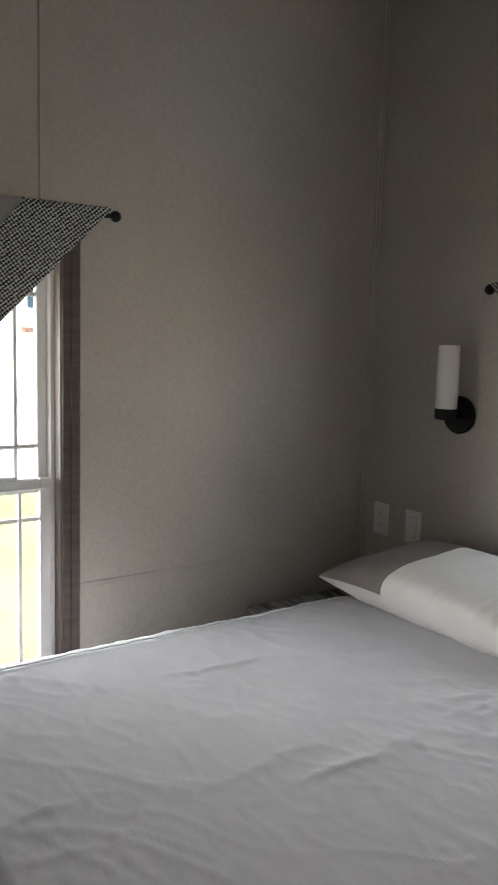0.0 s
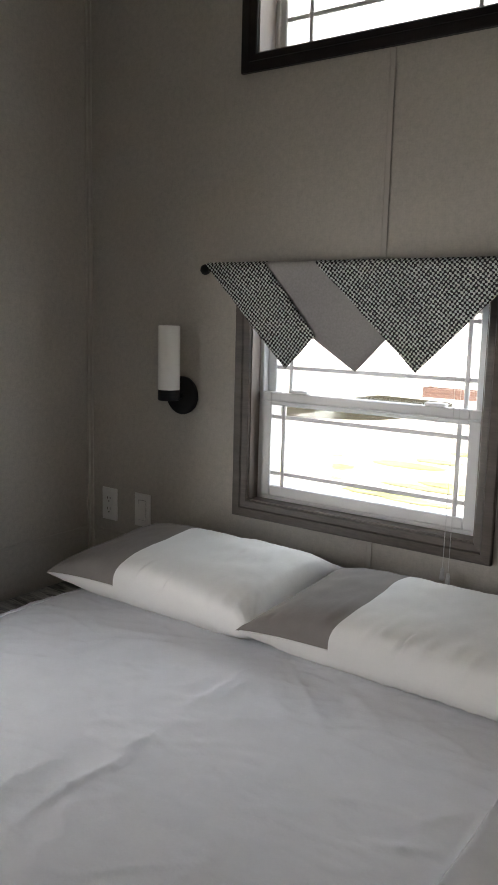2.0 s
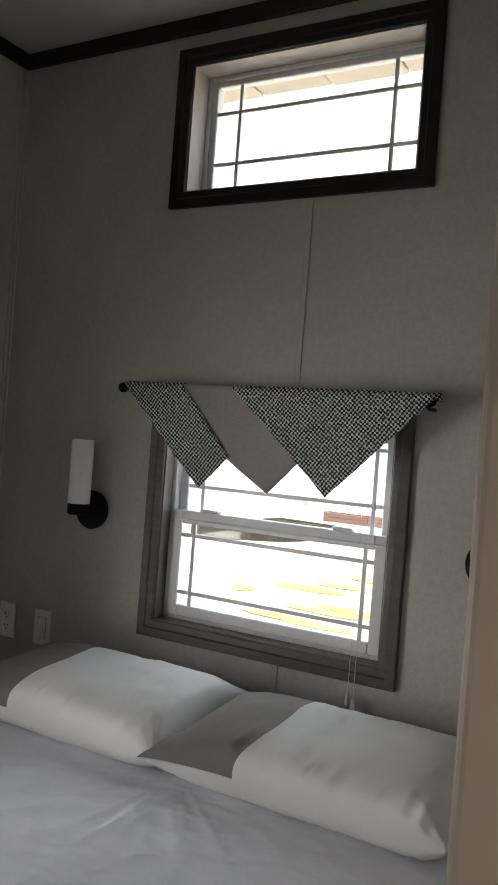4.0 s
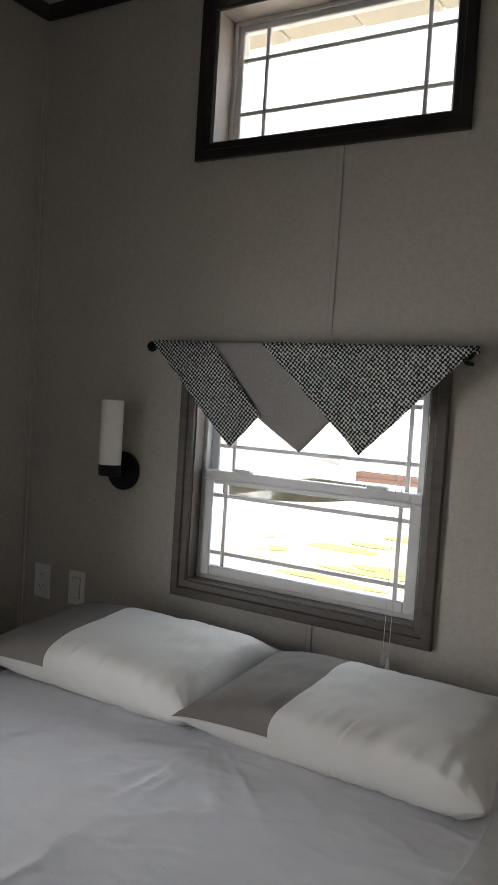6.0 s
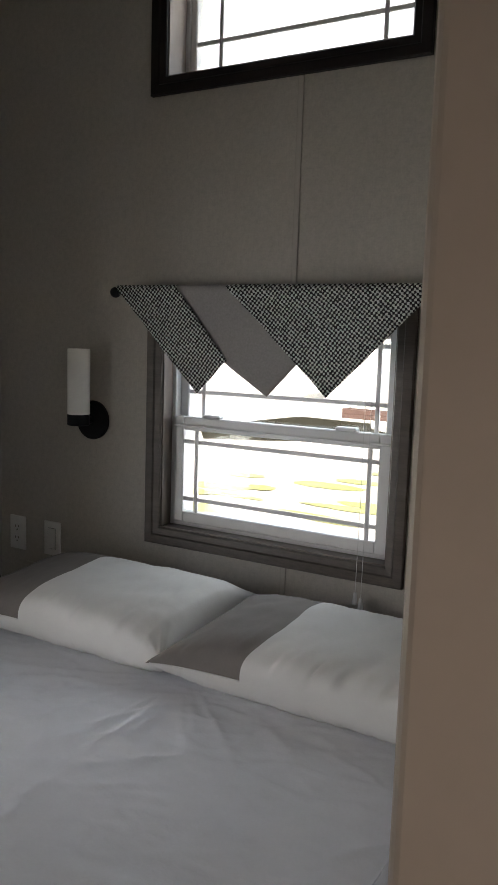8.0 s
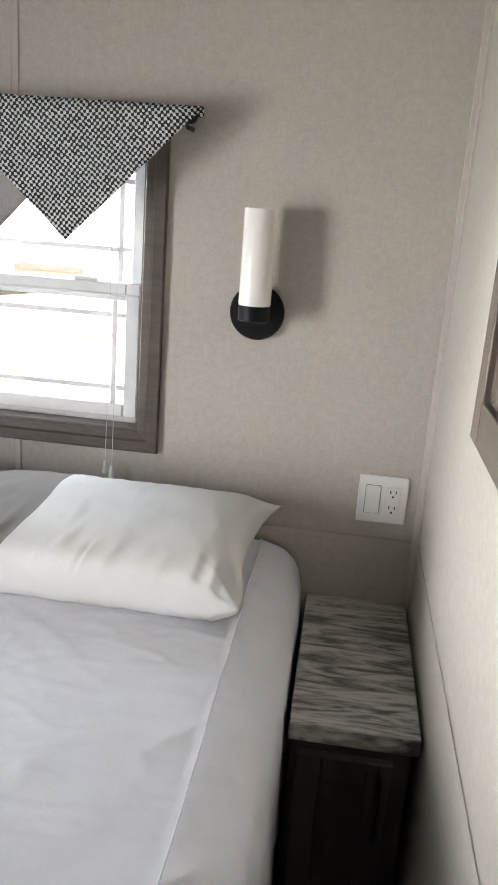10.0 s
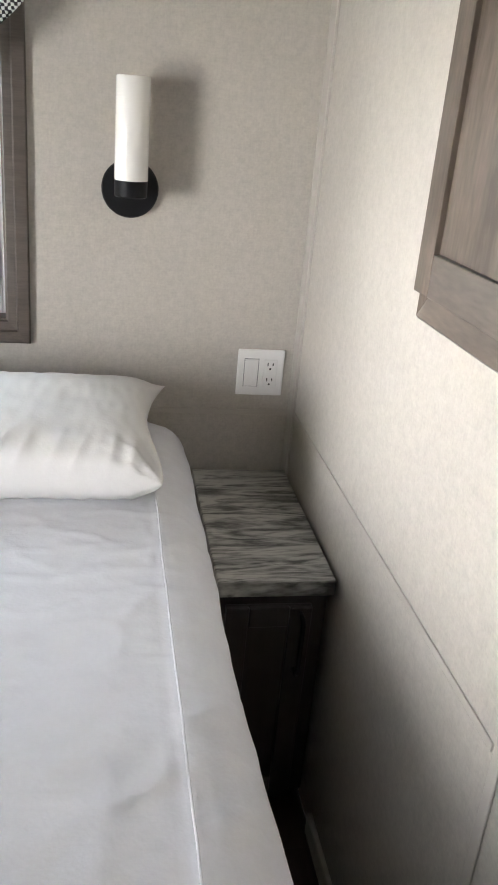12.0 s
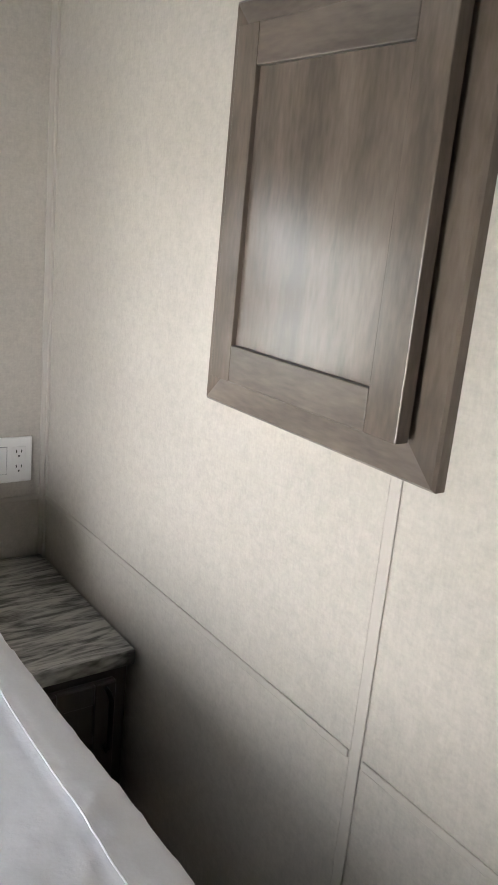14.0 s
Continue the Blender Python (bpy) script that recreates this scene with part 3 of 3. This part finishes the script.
        return m @ Vector((px, py, pz))

    us = [0.45 * (2 * i / N - 1) + 0.55 * math.sin(math.pi / 2 * (2 * i / N - 1)) for i in range(N + 1)]
    vs = [math.sin(math.pi / 2 * (2 * j / M - 1)) for j in range(M + 1)]
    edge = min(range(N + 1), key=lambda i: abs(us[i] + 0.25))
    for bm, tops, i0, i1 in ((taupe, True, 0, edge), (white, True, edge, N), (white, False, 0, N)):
        grid = [[bm.verts.new(place(us[i], vs[j], tops)) for j in range(M + 1)] for i in range(i0, i1 + 1)]
        for p, q in zip(grid, grid[1:]):
            for j in range(M):
                bm.faces.new((p[j], q[j], q[j + 1], p[j + 1]))
    bmesh.ops.remove_doubles(white, verts=white.verts[:], dist=0.0004)
    ob = thing("pillow", (x, y, TOPZ), label, "pillow", "pillows on the bed")
    part("cover", white, PILLOW, ob, "ivory cotton cover", smooth=True)
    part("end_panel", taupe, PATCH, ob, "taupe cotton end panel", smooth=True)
    rim = [place(-0.97 + 0.72 * i / 40, -1, True) for i in range(41)]
    part("edge_seam", tube(bmesh.new(), rim, 0.0018, 6), PILLOW, ob, smooth=True)
    return ob


pillow(0.718, -0.270, 0.834, 0, 5, 3.0, 0.088, "plump ivory pillow with taupe end panel by wall outlet")
pillow(1.390, -0.270, 0.834, 0, 5, 8.0, 0.083, "plump ivory pillow with taupe end panel below window")


# ---- nightstands ----
def nightstand(x0, x1, hinge):
    ns = thing("nightstand", ((x0 + x1) / 2, -0.27, 0), "dark wood nightstand with a grey streaked laminate top", "nightstand", "nightstands beside the bed")
    part("body", boxed((x0 + 0.006, -0.520, 0.085), (x1 - 0.012, -0.006, 0.593), 0.002, 1), DARKWOOD, ns)
    part("toe_kick", boxed((x0 + 0.01, -0.46, 0.0), (x1 - 0.016, -0.01, 0.084)), DARKWOOD, ns)
    part("top", boxed((x0, -0.532, 0.595), (x1, -0.004, 0.629), 0.004, 2), STONE, ns, "grey streaked laminate top")
    d0, d1 = x0 + 0.02, x1 - 0.045
    door_part = part("door", boxed((d0, -0.528, 0.10), (d1, -0.5205, 0.575), 0.002, 1), DARKWOOD, ns, "dark shaker door")
    for lo, hi in (((d0, -0.540, 0.10), (d0 + 0.045, -0.5285, 0.575)), ((d1 - 0.045, -0.540, 0.10), (d1, -0.5285, 0.575)), ((d0 + 0.046, -0.540, 0.10), (d1 - 0.046, -0.5285, 0.145)), ((d0 + 0.046, -0.540, 0.53), (d1 - 0.046, -0.5285, 0.575))):
        part("rail", boxed(lo, hi, 0.002, 1), DARKWOOD, door_part)
    hx = d1 - 0.024 if hinge > 0 else d0 + 0.024
    bm = bmesh.new()
    tube(bm, [(hx, -0.541, 0.428), (hx, -0.560, 0.430), (hx, -0.568, 0.440), (hx, -0.568, 0.552), (hx, -0.560, 0.562), (hx, -0.541, 0.564)], 0.0055, 8)
    part("handle", bm, BLACK, door_part, "black bar handle", smooth=True)
    return ns


nightstand(1.842, 2.079, 1)
nightstand(0.034, 0.266, -1)


# ---- sconces ----
def sconce(x, z):
    s = thing("wall_sconce", (x, -0.001, z), "wall sconce, opal glass cylinder on a black disc, unlit", "wall lamp", "sconces beside the window")
    flat = pose(x, 0, z, 90, 0, 0)
    part("back_plate", lathe(bmesh.new(), [(0, 0.001), (0.060, 0.001), (0.061, 0.012), (0.058, 0.017), (0.02, 0.020), (0, 0.020)], flat, 40), BLACK, s, "round black back plate", smooth=False)
    part("arm", lathe(bmesh.new(), [(0, 0.020), (0.012, 0.020), (0.012, 0.073), (0, 0.073)], flat @ pose(0, 0, 0), 20), BLACK, s)
    part("cup", lathe(bmesh.new(), [(0, z - 0.012), (0.030, z - 0.012), (0.034, z - 0.009), (0.034, z + 0.0222), (0.027, z + 0.022), (0.027, z + 0.010), (0, z + 0.010)], Matrix.Translation((x, -0.073, 0)), 32), BLACK, s, "black metal cup")
    part("shade", lathe(bmesh.new(), [(0.0255, z + 0.014), (0.0255, z + 0.020), (0.0338, z + 0.0225), (0.0345, z + 0.026), (0.0345, z + 0.217), (0.033, z + 0.220), (0.0305, z + 0.220), (0.0305, z + 0.03), (0.0, z + 0.03)], Matrix.Translation((x, -0.073, 0)), 40), OPAL, s, "white opal glass cylinder", smooth=False)
    for p in s.children:
        p.data.shade_smooth()
        p.data.set_sharp_from_angle(angle=radians(35))
    return s


sconce(1.670, 1.291)
sconce(0.430, 1.292)


# ---- wall plates ----
def receptacle(owner, x, z):
    face = part("receptacle", boxed((x - 0.0165, -0.0085, z - 0.0335), (x + 0.0165, -0.0065, z + 0.0335), 0.0008, 1), PLATE, owner)
    for dz in (-0.019, 0.019):
        for dx, h in ((-0.0063, 0.0085), (0.0063, 0.007)):
            part("slot", boxed((x + dx - 0.0012, -0.0092, z + dz + 0.003 - h / 2), (x + dx + 0.0012, -0.0088, z + dz + 0.003 + h / 2)), SLOT, face)
        part("slot", lathe(bmesh.new(), [(0, 0), (0.0026, 0), (0.0026, 0.0005), (0, 0.0005)], pose(x, -0.0088, z + dz - 0.0085, 90), 10), SLOT, face)


def rocker(owner, x, z):
    bm = bmesh.new()
    v = [bm.verts.new(p) for p in ((x - 0.0165, -0.0068, z - 0.0335), (x + 0.0165, -0.0068, z - 0.0335), (x + 0.0165, -0.0068, z + 0.0335), (x - 0.0165, -0.0068, z + 0.0335),
                                   (x - 0.0155, -0.0115, z - 0.0325), (x + 0.0155, -0.0115, z - 0.0325), (x + 0.0155, -0.0075, z + 0.0325), (x - 0.0155, -0.0075, z + 0.0325))]
    for f in ((0, 1, 5, 4), (1, 2, 6, 5), (2, 3, 7, 6), (3, 0, 4, 7), (4, 5, 6, 7), (0, 3, 2, 1)):
        bm.faces.new([v[i] for i in f])
    part("rocker", bm, PLATE, owner)
    part("rocker_gap", boxed((x - 0.0178, -0.0067, z - 0.0348), (x + 0.0178, -0.0063, z + 0.0348)), material("gap_grey", (0.25, 0.25, 0.25), 0.6), owner)


def plate(x, z, w, kinds, name, label, category):
    ob = thing(name, (x, 0, z), label, category)
    part("cover_plate", boxed((x - w / 2, -0.0062, z - 0.0575), (x + w / 2, -0.0002, z + 0.0575), 0.003, 2), PLATE, ob)
    for dx, k in kinds:
        (receptacle if k == "o" else rocker)(ob, x + dx, z)
    return ob


plate(0.099, 0.884, 0.072, [(0, "o")], "power_outlet", "white power outlet plate on the beige wall", "outlet")
plate(0.256, 0.886, 0.072, [(0, "r")], "light_switch", "white rocker light switch plate on the wall", "light switch")
plate(1.993, 0.886, 0.114, [(-0.023, "r"), (0.023, "o")], "switch_and_outlet", "white double plate with rocker switch and outlet", "outlet")


# ---- valances ----
def valance(name, wall, u0, z0, flip, label, weave, wide=1.0):
    """Three diagonal bands of cloth hung over a black rod, each with a point."""
    def to(u, d, w):
        return on(wall, u0 + flip * u * wide, d, z0 + w * wide)
    base = to(0.47, 0.08, -0.01)
    val = thing(name, base, label, "valance")
    # each band: its top edge from a to b, its point, and the notch beside it
    bands = [((0.0, 0.208), (0.274, -0.285), (0.368, -0.192), weave, "black and white woven band", 0.105),
             ((0.045, 0.386), (0.490, -0.281), (0.580, -0.186), PLAIN, "plain grey woven band", 0.098),
             ((0.369, 0.941), (0.660, -0.273), None, weave, "black and white woven triangle", 0.102)]
    for (a, b), (tu, tw), notch, mat, text, d0 in bands:
        bm = bmesh.new()
        rows = []
        n, m = 28, 22
        for j in range(m + 1):
            s = j / m
            row = []
            for i in range(n + 1):
                r = i / n
                if notch:
                    nu, nw = notch
                    lu, lw = a + (tu - a) * s, tw * s
                    ru, rw = b + (nu - b) * s, nw * s
                    u, w = lu + (ru - lu) * r, lw + (rw - lw) * r
                else:
                    u, w = (a + (b - a) * r) * (1 - s) + tu * s, tw * s
                wav = 0.006 * noise.noise(Vector((u * 9 + flip, w * 5, d0 * 50))) + 0.0015 * noise.noise(Vector((u * 40, w * 40, 2)))
                sag = -0.004 * math.sin(math.pi * r) * (1 - s)
                row.append(bm.verts.new(to(u, d0 - 0.016 * s + wav, w + sag + 0.002 * noise.noise(Vector((u * 30, 3, d0 * 9))))))
            rows.append(row)
        # the fold over the rod and down its back
        for ang, back in ((60, 0), (110, 0), (180, 0.012)):
            d = 0.085 + (d0 - 0.085) * math.cos(radians(ang))
            row = [bm.verts.new(to(a + (b - a) * i / n, d, 0.006 * math.sin(radians(ang)) - back)) for i in range(n + 1)]
            rows.insert(0, row)
        for p, q in zip(rows, rows[1:]):
            for i in range(n):
                bm.faces.new((p[i], p[i + 1], q[i + 1], q[i]))
        bmesh.ops.remove_doubles(bm, verts=bm.verts[:], dist=0.0002)
        bmesh.ops.solidify(bm, geom=bm.faces[:], thickness=0.002)
        part("cloth_band", bm, mat, val, text, smooth=True)
    rod = thing(name.replace("valance", "curtain_rod"), to(0.47, 0.08, -0.012), "black metal curtain rod with ball ends", "curtain rod")
    part("rod", tube(bmesh.new(), [tuple(to(u, 0.083, -0.012)) for u in (-0.012, 0.3, 0.6, 0.910)], 0.0065, 12), BLACK, rod, smooth=True)
    for u in (-0.020, 0.916):
        bm = bmesh.new()
        bmesh.ops.create_uvsphere(bm, u_segments=20, v_segments=12, radius=0.0155, matrix=Matrix.Translation(to(u, 0.083, -0.012)))
        part("finial", bm, BLACK, rod, smooth=True)
    for u in (0.03, 0.905):
        bm = tube(bmesh.new(), [tuple(to(u, 0.0, -0.03)), tuple(to(u, 0.05, -0.03)), tuple(to(u, 0.080, -0.022))], 0.005, 8)
        part("bracket", bm, BLACK, rod)
    return val


valance("valance", "north", 0.598, 1.690, 1, "valance of woven black-white and grey cloth points over window", WEAVE)
valance("valance", "west", -1.070, 1.848, -1, "valance of woven cloth points over the tall window", WEAVE_SIDE, 1.15)

# blind cord hanging below the window
cord = thing("blind_cord", (1.35, -0.03, 0.86), "thin clear blind cord loop with tassel weights", "blind cord")
for x, z in ((1.341, 0.918), (1.357, 0.906)):
    part("cord", tube(bmesh.new(), [(x, -0.030, 1.60), (x + 0.001, -0.032, 1.2), (x - 0.001, -0.034, z)], 0.0008, 6), CORD, cord)
    part("tassel", lathe(bmesh.new(), [(0, 0.03), (0.004, 0.028), (0.007, 0.0), (0.005, -0.004), (0, -0.004)], Matrix.Translation((x - 0.001, -0.034, z - 0.03)), 12), CORD, cord)

# ---- wall cabinet ----
cab = thing("wall_cabinet", (EAST, -0.985, 1.212), "recessed wall cabinet with a brown stained shaker door", "cabinet")
FRAME = [(0.0, 0.0), (0.0, 0.016), (0.004, 0.020), (0.052, 0.020), (0.055, 0.017), (0.055, 0.0)]
for k, bm in mitred("east", -1.234, -0.729, 1.205, 1.802, FRAME):
    part("face_frame", bm, CAB if k % 2 else CABH, cab, "brown stained wood frame")
part("back", slab("east", -1.182, -0.789, 0.001, 0.006, 1.268, 1.744), DARKWOOD, cab)
y0, y1, z0, z1 = -1.194, -0.789, 1.257, 1.756
leaf = part("door", slab("east", y0 + 0.05, y1 - 0.05, 0.039, 0.045, z0 + 0.05, z1 - 0.05), CAB, cab, "stained shaker door panel")
st, sl = 0.056, 0.050
for w in (1.32, 1.69):
    part("hinge", slab("east", y1 - 0.05, y1 - 0.012, 0.0205, 0.0308, w - 0.02, w + 0.02), BLACK, leaf)
for a, b, c, d, mat in ((y0, y0 + st, z0, z1, CAB), (y1 - sl, y1, z0, z1, CAB), (y0 + st, y1 - sl, z0, z0 + st, CABH), (y0 + st, y1 - sl, z1 - st, z1, CABH)):
    part("stile" if mat is CAB else "rail", slab("east", a, b, 0.031, 0.053, c, d, 0.0018, 2), mat, leaf)

# ---- outside ----
ground = tagged(part("ground", boxed((-400, -400, -1.3), (400, 400, -0.9)), GROUND), "pale sunlit gravel ground around the house", "ground", kind="structure")
rng = random.Random(4)


lawn = bmesh.new()


def patch(x, y, rx, ry):
    n = 40
    ring = [lawn.verts.new((x + rx * math.cos(6.2832 * i / n) * (1 + 0.3 * noise.noise(Vector((i * 0.5, x, y)))), y + ry * math.sin(6.2832 * i / n) * (1 + 0.3 * noise.noise(Vector((i * 0.5, y, x)))), -0.89 + 0.0005 * len(lawn.faces))) for i in range(n)]
    lawn.faces.new(ring)


for k in range(22):
    patch(rng.uniform(-5.5, 1.0), rng.uniform(7.0, 12.5), rng.uniform(0.3, 0.8), rng.uniform(0.12, 0.3))
patch(-7.0, -1.5, 4.0, 6.0)
tagged(part("lawn", lawn, GRASS), "patches of sunlit yellow-green dry grass", "grass", kind="stuff")

# ground shade painted as a flat dark sheet; a low timber bed farther off
bm = bmesh.new()
bm.faces.new([bm.verts.new((x, y, -0.885)) for x, y in ((-10.2, 16.5), (-8.6, 14.3), (-7.6, 14.8), (-6.6, 15.6), (-6.1, 17.0), (-5.6, 17.8), (-5.5, 18.8), (-6.3, 19.5), (-6.9, 20.9), (-9.5, 21.3))])
tagged(part("asphalt_patch", bm, SHADEGROUND), "dark olive sheet painted as shade on the ground", "road", kind="structure")
planter = thing("planter", (-7.2, 22.2, -0.9), "low red-brown timber planter box on the gravel", "planter")
for k in range(2):
    part("plank", boxed((-8.25, 22.0, -0.9 + k * 0.15), (-6.25, 22.08, -0.755 + k * 0.15), 0.01, 1), REDWOOD, planter)
    part("plank", boxed((-8.25, 22.5, -0.9 + k * 0.15), (-6.25, 22.58, -0.755 + k * 0.15), 0.01, 1), REDWOOD, planter)
for x in (-8.29, -6.21):
    part("post", boxed((x - 0.04, 21.99, -0.9), (x + 0.04, 22.6, -0.58), 0.01, 1), REDWOOD, planter)

# glowing white sheets far off, standing in for the blown-out sky
SKYGLOW = bpy.data.materials.new("glowing_sky_white")
SKYGLOW.use_nodes = True
glow = SKYGLOW.node_tree.nodes["Principled BSDF"]
glow.inputs["Base Color"].default_value = (0.1, 0.1, 0.1, 1)
glow.inputs["Emission Color"].default_value, glow.inputs["Emission Strength"].default_value = (0.95, 0.97, 1.0, 1), 1.0
tagged(part("backdrop", boxed((-120, 90, -1), (120, 91, 110)), SKYGLOW), "glowing white backdrop for the blown-out sky", "sky", kind="structure")
tagged(part("backdrop", boxed((-121, -90, -1), (-120, 91, 110)), SKYGLOW), "glowing white backdrop for the blown-out sky", "sky", kind="structure")

# eave boards outside above the transom
eave = thing("eave", (1.0, 0.4, 2.75), "tan underside of the roof overhang with board joints", "eave", kind="structure")
for i in range(14):
    x = -0.6 + i * 0.26
    part("soffit_board", boxed((x, THICK + 0.01, 2.735 + 0.004 * (i % 2)), (x + 0.255, 0.42, 2.76), 0.004, 1), SOFFIT, eave)
part("roof_deck", boxed((-0.7, SOUTH - 0.4, 2.93), (4.4, 0.45, 3.05)), ROOF, eave)


def far_house(x, y, w, d, h, turn, label, panes=(), boards=()):
    hs = thing("house", (x, y, -0.9), label, "house")
    m = pose(x, y, -0.9, 0, 0, turn)

    def put(name, lo, hi, mat, owner=hs, bevel=0.0):
        bm = boxed(lo, hi, bevel)
        bm.transform(m)
        return part(name, bm, mat, owner)
    put("wall", (-w / 2, -d / 2, 0), (w / 2, d / 2, h), SIDING)
    for i in range(int(h / 0.2)):
        put("siding_board", (-w / 2 - 0.012, -d / 2 - 0.02, i * 0.2 + 0.01), (w / 2 + 0.012, -d / 2 - 0.002, i * 0.2 + 0.195), SIDING)
    bm = bmesh.new()
    pts = [(-w / 2 - 0.3, -d / 2 - 0.4, h), (w / 2 + 0.3, -d / 2 - 0.4, h), (w / 2 + 0.3, d / 2 + 0.4, h), (-w / 2 - 0.3, d / 2 + 0.4, h), (-w / 2 - 0.3, 0, h + d * 0.3), (w / 2 + 0.3, 0, h + d * 0.3)]
    v = [bm.verts.new(m @ Vector(p)) for p in pts]
    for f in ((0, 1, 5, 4), (2, 3, 4, 5), (0, 4, 3), (1, 2, 5), (3, 2, 1, 0)):
        bm.faces.new([v[i] for i in f])
    # roof whitened with the siding material, to pass for overexposed glare
    part("roof", bm, SIDING, hs)
    for u, z in panes:
        win = put("window", (u - 0.5, -d / 2 - 0.05, z), (u + 0.5, -d / 2 - 0.021, z + 0.6), VINYL)
        put("pane", (u - 0.43, -d / 2 - 0.06, z + 0.07), (u + 0.43, -d / 2 - 0.051, z + 0.53), DARKGLASS, win)
    for u, z in boards:
        put("shelf_board", (u - 0.35, -d / 2 - 0.25, z), (u + 0.35, -d / 2 - 0.021, z + 0.09), REDWOOD)
    return hs


far_house(-6.0, 30.0, 11, 5, 3.0, 8, "white-sided park home, roof whitened as if overexposed")
far_house(-16.0, 1.0, 12, 5, 3.4, 90, "white-sided neighbouring park home with blue-tinted windows", [(2.9, 2.75), (-2.5, 2.6)], [(2.7, 2.35), (3.0, 2.05)])

# ---- floor planks ----
for i in range(14):
    x = 0.002 + i * 0.1502
    for j in range(3):
        y1 = -0.002 - j * 1.0 + (0.4 if i % 2 and j else 0)
        y0 = max(SOUTH + 0.002, y1 - (0.6 if i % 2 and not j else 0.998))
        if y0 < y1:
            part("plank", boxed((x, y0, -0.011), (min(x + 0.1490, EAST - 0.001), y1 if j or i % 2 == 0 else y1, 0.0), 0.001, 1), PLANK, floor)
